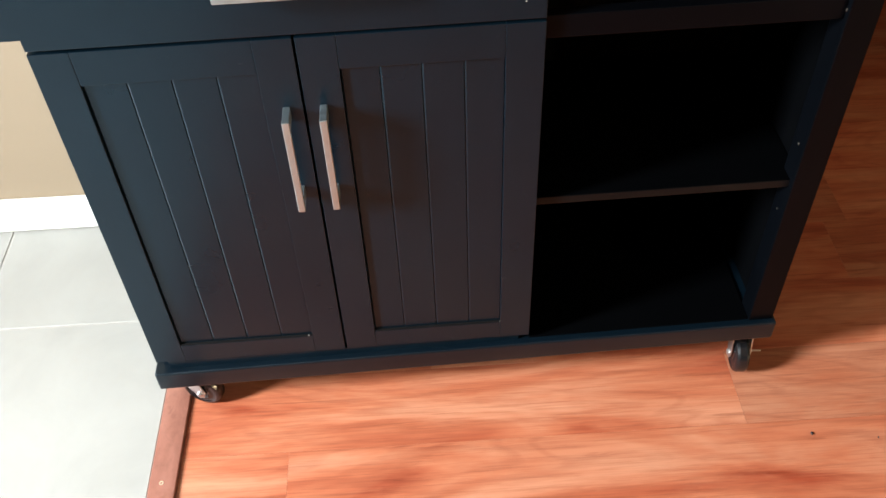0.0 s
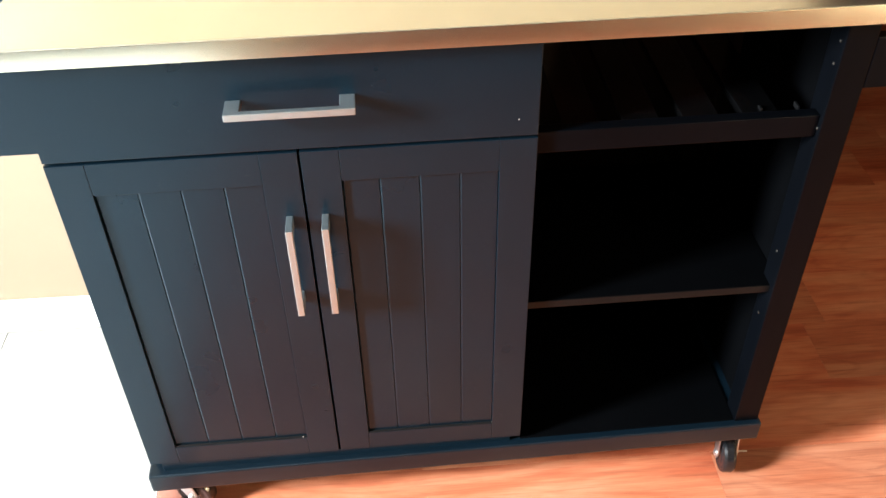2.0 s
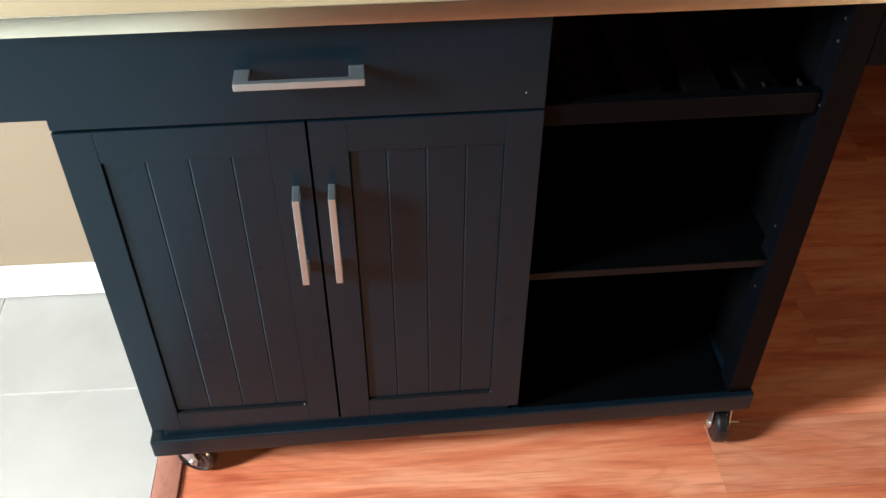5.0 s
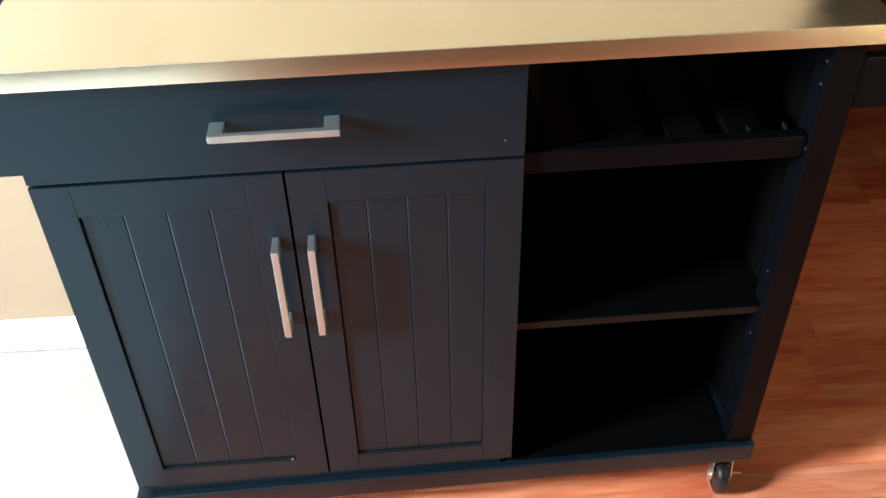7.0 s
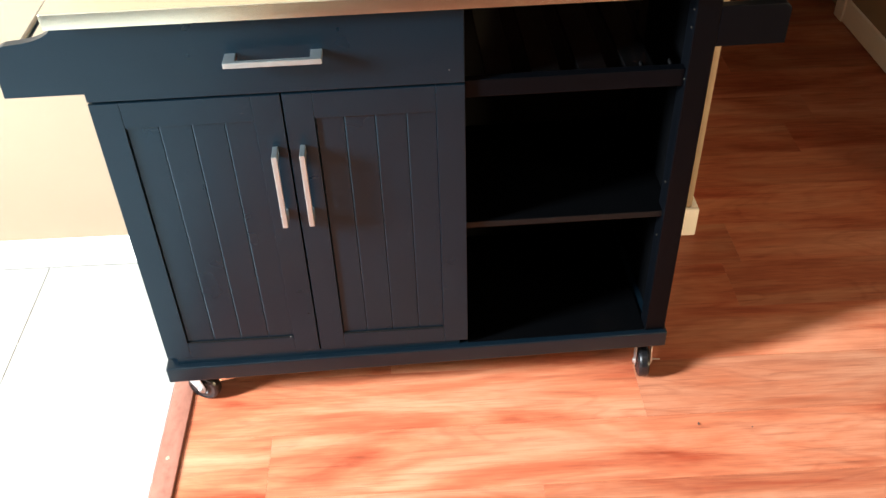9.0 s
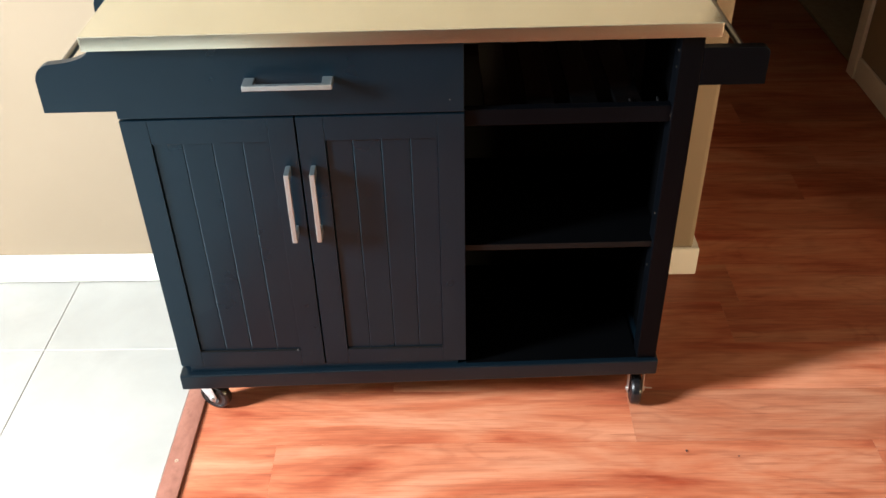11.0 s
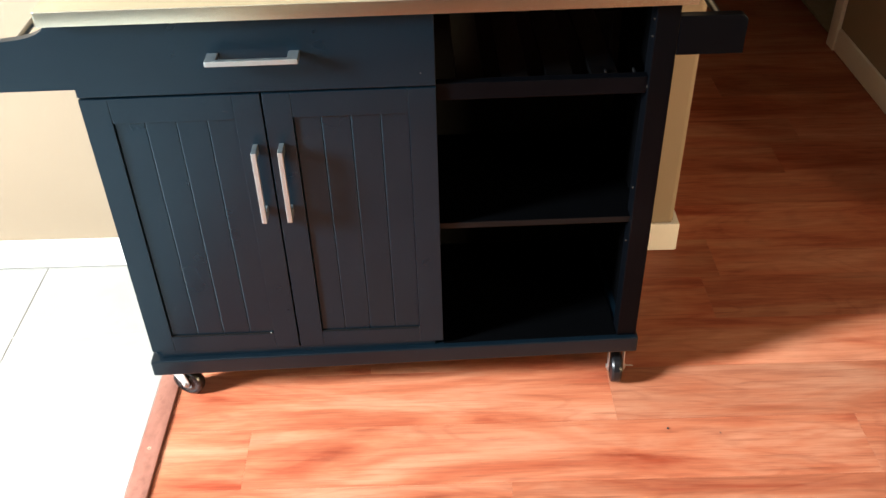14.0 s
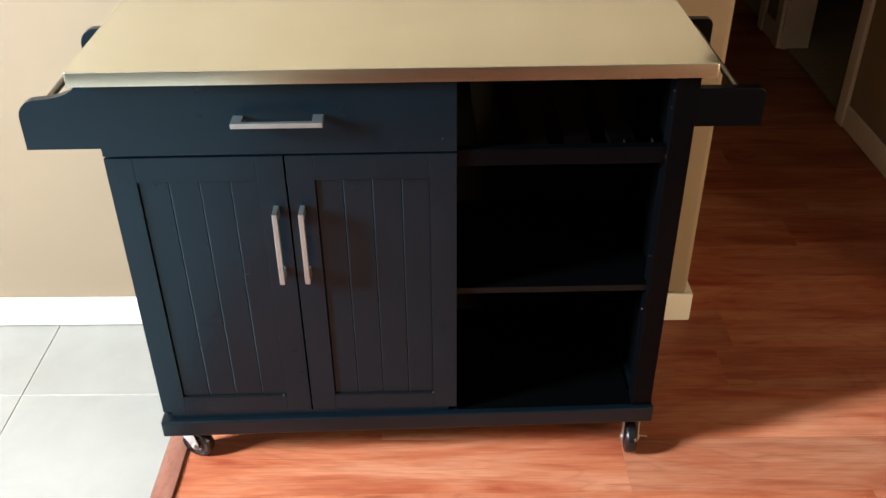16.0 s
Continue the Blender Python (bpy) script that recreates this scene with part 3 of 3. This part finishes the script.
def caster(x, y, turn, pin=0, low=0.0):
    """A swivel caster: plate, fork with two cheeks, wheel and axle."""
    m = Matrix.Translation((x, y, 0)) @ Matrix.Rotation(radians(turn), 4, "Z")

    def placed(bm):
        bmesh.ops.transform(bm, matrix=m, verts=bm.verts)
        return bm
    r, off = 0.036, 0.019
    plate = boxed(-0.019, 0.019, -0.019, 0.019, 0.0985 - low, 0.1021 - low, bevel=0.001)
    merge(plate, turned([(0.0905 - low, 0.0145), (0.0985 - low, 0.0165)], 32, "Z"))
    top_ = part("caster", placed(plate), CHROME, cart, "black caster with a zinc fork")
    fork = boxed(-0.0165, 0.0165, -0.016, 0.016, 0.0855 - low, 0.0905 - low, bevel=0.001)
    for side in (-1, 1):
        cheek = prism([(-0.018, 0.0900 - low), (0.019, 0.0900 - low), (off + 0.011, 0.042), (off + 0.006, 0.027), (off - 0.006, 0.027), (off - 0.011, 0.040)], -0.0012, 0.0012, bevel=0.0004)
        merge(fork, cheek, Matrix.Translation((side * 0.0165, 0, 0)) @ Matrix.Rotation(radians(90), 4, "Z"))
        merge(fork, turned([(0, 0.0062), (side * 0.003, 0.0058), (side * 0.0042, 0.003)], 12), Matrix.Translation((side * 0.0172, off, r)))
    part("fork", placed(fork), CHROME, top_, "zinc-plated steel fork")
    wheel = turned([(-0.0110, 0.012), (-0.0125, 0.016), (-0.0105, 0.021), (-0.0105, 0.026), (-0.0120, 0.029), (-0.0105, r - 0.0022), (-0.0060, r), (0.0060, r),
                    (0.0105, r - 0.0022), (0.0120, 0.029), (0.0105, 0.026), (0.0105, 0.021), (0.0125, 0.016), (0.0110, 0.012)], 40)
    part("wheel", placed(merge(bmesh.new(), wheel, Matrix.Translation((0, off, r)))), RUBBER, top_, "glossy black rubber wheel")
    if pin:
        p = turned([(pin * 0.018, 0.0034), (pin * 0.022, 0.0034), (pin * 0.0222, 0.0018), (pin * 0.038, 0.0015)], 10)
        part("axle_bolt", placed(merge(bmesh.new(), p, Matrix.Translation((0, off, r + 0.004)))), CHROME, top_, "bright axle bolt end")


caster(-0.283, 1.037, -110, low=0.0108)
caster(0.694, 1.037, 174, -1, low=-0.0039)
caster(-0.270, 1.325, -60, low=0.0106)
caster(0.680, 1.325, 20, low=-0.0037)

# chips and scuffs in the paint
for x, y, z, w, h in ((-0.0570, FRONT + 0.0005, 0.1945, 0.0014, 0.0028), (0.2575, FRONT + 0.0005, 0.1950, 0.0009, 0.0016), (0.281, FRONT, 0.787, 0.0012, 0.0012), (-0.068, FRONT, 0.7265, 0.0030, 0.0004), (0.262, FRONT, 0.300, 0.0060, 0.0006)):
    c = bmesh.new()
    bmesh.ops.create_icosphere(c, subdivisions=1, radius=1.0)
    bmesh.ops.scale(c, vec=(w, 0.0004, h), verts=c.verts)
    bmesh.ops.translate(c, vec=(x, y, z), verts=c.verts)
    part("paint_chip" if w < 0.0023 else "scuff_mark", c, CHIP if w < 0.0023 else SCUFF, cart, "pale chip in the black paint" if w < 0.0023 else "faint grey scuff")

# ---- booklet on the floor, laid down outside the shot ----
def curled_sheet(w, d, z0, thick, lift, fold):
    """A sheet that rises in a soft curve from its folded spine to its free edge."""
    bm = bmesh.new()
    rows = []
    for i in range(13):
        u = i / 12
        z = z0 + fold * math.exp(-u * 9.0) + lift * u ** 2.6
        rows.append([bm.verts.new((-w / 2 + w * u, y, z + dz)) for dz in (0.0, thick) for y in (-d / 2, d / 2)])
    for p, q in zip(rows, rows[1:]):
        for i, j in ((0, 1), (1, 3), (3, 2), (2, 0)):
            bm.faces.new((p[i], p[j], q[j], q[i]))
    bm.faces.new([rows[0][i] for i in (0, 2, 3, 1)])
    bm.faces.new([rows[-1][i] for i in (0, 1, 3, 2)])
    bmesh.ops.recalc_face_normals(bm, faces=bm.faces[:])
    return bm


BOOK = Vector((1.05, -1.55, 0.0))
booklet = thing("instruction_booklet", BOOK, "white folded and stapled paper instruction booklet lying on the floor", "booklet")


def laid(bm):
    bmesh.ops.transform(bm, matrix=Matrix.Translation(BOOK) @ Matrix.Rotation(radians(6), 4, "Z"), verts=bm.verts)
    return bm


part("back_cover", laid(boxed(-0.0740, 0.0740, -0.1045, 0.1045, 0.0004, 0.0008)), PAPER, booklet)
part("pages", laid(boxed(-0.0735, 0.0725, -0.1040, 0.1040, 0.0009, 0.0024, bevel=0.0003)), PAPER, booklet)
cover = part("front_cover", laid(curled_sheet(0.148, 0.209, 0.0026, 0.0003, 0.011, 0.0006)), PAPER, booklet, "white paper cover, curling up at its free edge")
for y in (-0.052, 0.052):
    part("staple", laid(boxed(-0.0735, -0.0728, y - 0.006, y + 0.006, 0.0035, 0.0041, bevel=0.0002)), CHROME, cover, "steel staple in the fold")
part("printed_mark", laid(boxed(-0.052, -0.018, 0.081, 0.087, 0.00285, 0.00315)), INK, cover, "short black printed bar")
part("printed_line", laid(boxed(-0.052, 0.012, 0.0765, 0.0771, 0.00285, 0.00325)), INK, cover, "thin black printed line")

# ---- floors, piece by piece ----
wood = structure("floor", boxed((STRIP_R - 0.02, X_FAR, Y_REAR, Y_BACK + 0.05, -0.03, -0.009), (X_HALL - 0.02, X_RIGHT + 0.03, Y_BACK + 0.05, Y_END, -0.03, -0.009)),
                 UNDER, "reddish cherry laminate plank floor", "floor")
PITCH, LONG = 0.158, 1.304
plank_mesh = {}


def plank(x0, x1, y0, y1):
    """One laminate board with eased edges; boards of a size share a mesh."""
    key = (round(x1 - x0, 4), round(y1 - y0, 4))
    if key not in plank_mesh:
        w, d = key
        me, _ = mesh_of("plank", boxed(-w / 2 + 0.0001, w / 2 - 0.0001, -d / 2 + 0.0001, d / 2 - 0.0001, -0.008, 0.0, bevel=0.0003, segments=1), PLANK)
        plank_mesh[key] = me
    ob = new("plank", plank_mesh[key])
    ob.parent = wood
    ob.location = Vector(((x0 + x1) / 2, (y0 + y1) / 2, -0.004)) - PLACE[wood]
    return ob


starts = {0: -0.130, 1: 0.661, 2: 0.12, 3: 0.955, -1: 0.42, -2: -0.20, -3: 0.77}
far_planks = bmesh.new()
for row in range(-44, 34):
    y0 = 0.745 + PITCH * row
    y1 = y0 + PITCH
    if y0 < Y_REAR or y1 > Y_END:
        continue
    x_lo = STRIP_R + 0.001 if y0 < Y_BACK else X_HALL
    if row in starts:
        x = starts[row]
    else:
        x = random.uniform(-0.3, 1.0)
    while x > x_lo:
        x -= LONG
    x_hi = X_FAR if y1 < Y_TURN else X_RIGHT + 0.02
    while x < x_hi:
        a, b = max(x, x_lo), min(x + LONG, x_hi)
        if b - a > 0.02:
            if y0 < -1.9 or a > 2.9:
                box(far_planks, a + 0.0001, b - 0.0001, y0 + 0.0001, y1 - 0.0001, -0.008, 0.0, bevel=0.0003, segments=1)
            else:
                plank(a, b, y0, y1)
        x += LONG
me, mid = mesh_of("planks", far_planks, PLANK)
ob = new("planks", me)
ob.parent, ob.location = wood, mid - PLACE[wood]
tagged(ob, kind="stuff")

strip = structure("threshold_strip", boxed(STRIP_L, STRIP_R, Y_REAR, Y_BACK - 0.014, -0.009, 0.0065, bevel=0.0028, segments=3), STRIP,
                  "reddish wooden threshold strip between tile and planks", "threshold")
for y in (0.855, 0.36, -0.15):
    s = turned([(0.0060, 0.0042), (0.0069, 0.0040), (0.0069, 0.0021), (0.0062, 0.0016)], 14, "Z")
    bmesh.ops.translate(s, vec=(-0.340, y, 0), verts=s.verts)
    me, mid = mesh_of("screw_head", s, BRASS)
    ob = new("screw_head", me)
    ob.parent, ob.location = strip, mid - PLACE[strip]

tiles = structure("tile_floor", boxed(X_LEFT, STRIP_L, Y_REAR, Y_BACK, -0.03, -0.0015), GROUT, "cream ceramic tile floor with grey grout", "floor")
SIDE = 0.414
tile_mesh = {}


def tile(x0, x1, y0, y1):
    key = (round(x1 - x0, 3), round(y1 - y0, 3))
    if key not in tile_mesh:
        w, d = key
        tile_mesh[key] = mesh_of("tile", boxed(-w / 2 + 0.002, w / 2 - 0.002, -d / 2 + 0.002, d / 2 - 0.002, -0.008, 0.0, bevel=0.001, segments=1), TILE)[0]
    ob = new("tile", tile_mesh[key])
    ob.parent = tiles
    ob.location = Vector(((x0 + x1) / 2, (y0 + y1) / 2, -0.004)) - PLACE[tiles]


for j in range(-18, 3):
    for i in range(-10, 2):
        a, b = -0.7575 + SIDE * i, -0.7575 + SIDE * (i + 1)
        c, d = 0.8035 + SIDE * j, 0.8035 + SIDE * (j + 1)
        a, b, c, d = max(a, X_LEFT), min(b, STRIP_L), max(c, Y_REAR), min(d, Y_BACK - 0.008)
        if b - a > 0.02 and d - c > 0.02:
            tile(a, b, c, d)

structure("side_room_floor", boxed(X_RIGHT + 0.03, X_RIGHT + 1.9, 2.1, Y_END, -0.02, 0.004), CARPET, "dim olive beige carpet of the side room", "carpet")
for x, y, s in ((0.779, 0.861, 0.0024), (0.888, 0.844, 0.0014)):
    c = bmesh.new()
    bmesh.ops.create_icosphere(c, subdivisions=1, radius=s)
    bmesh.ops.scale(c, vec=(1.0, 1.6, 0.6), verts=c.verts)
    bmesh.ops.translate(c, vec=(x, y, s * 0.55), verts=c.verts)
    me, mid = mesh_of("crumb", c, INK)
    ob = new("crumb", me)
    ob.location = mid
    tagged(ob, "tiny dark crumb lying on the wooden floor", "crumb", "crumbs on the floor")
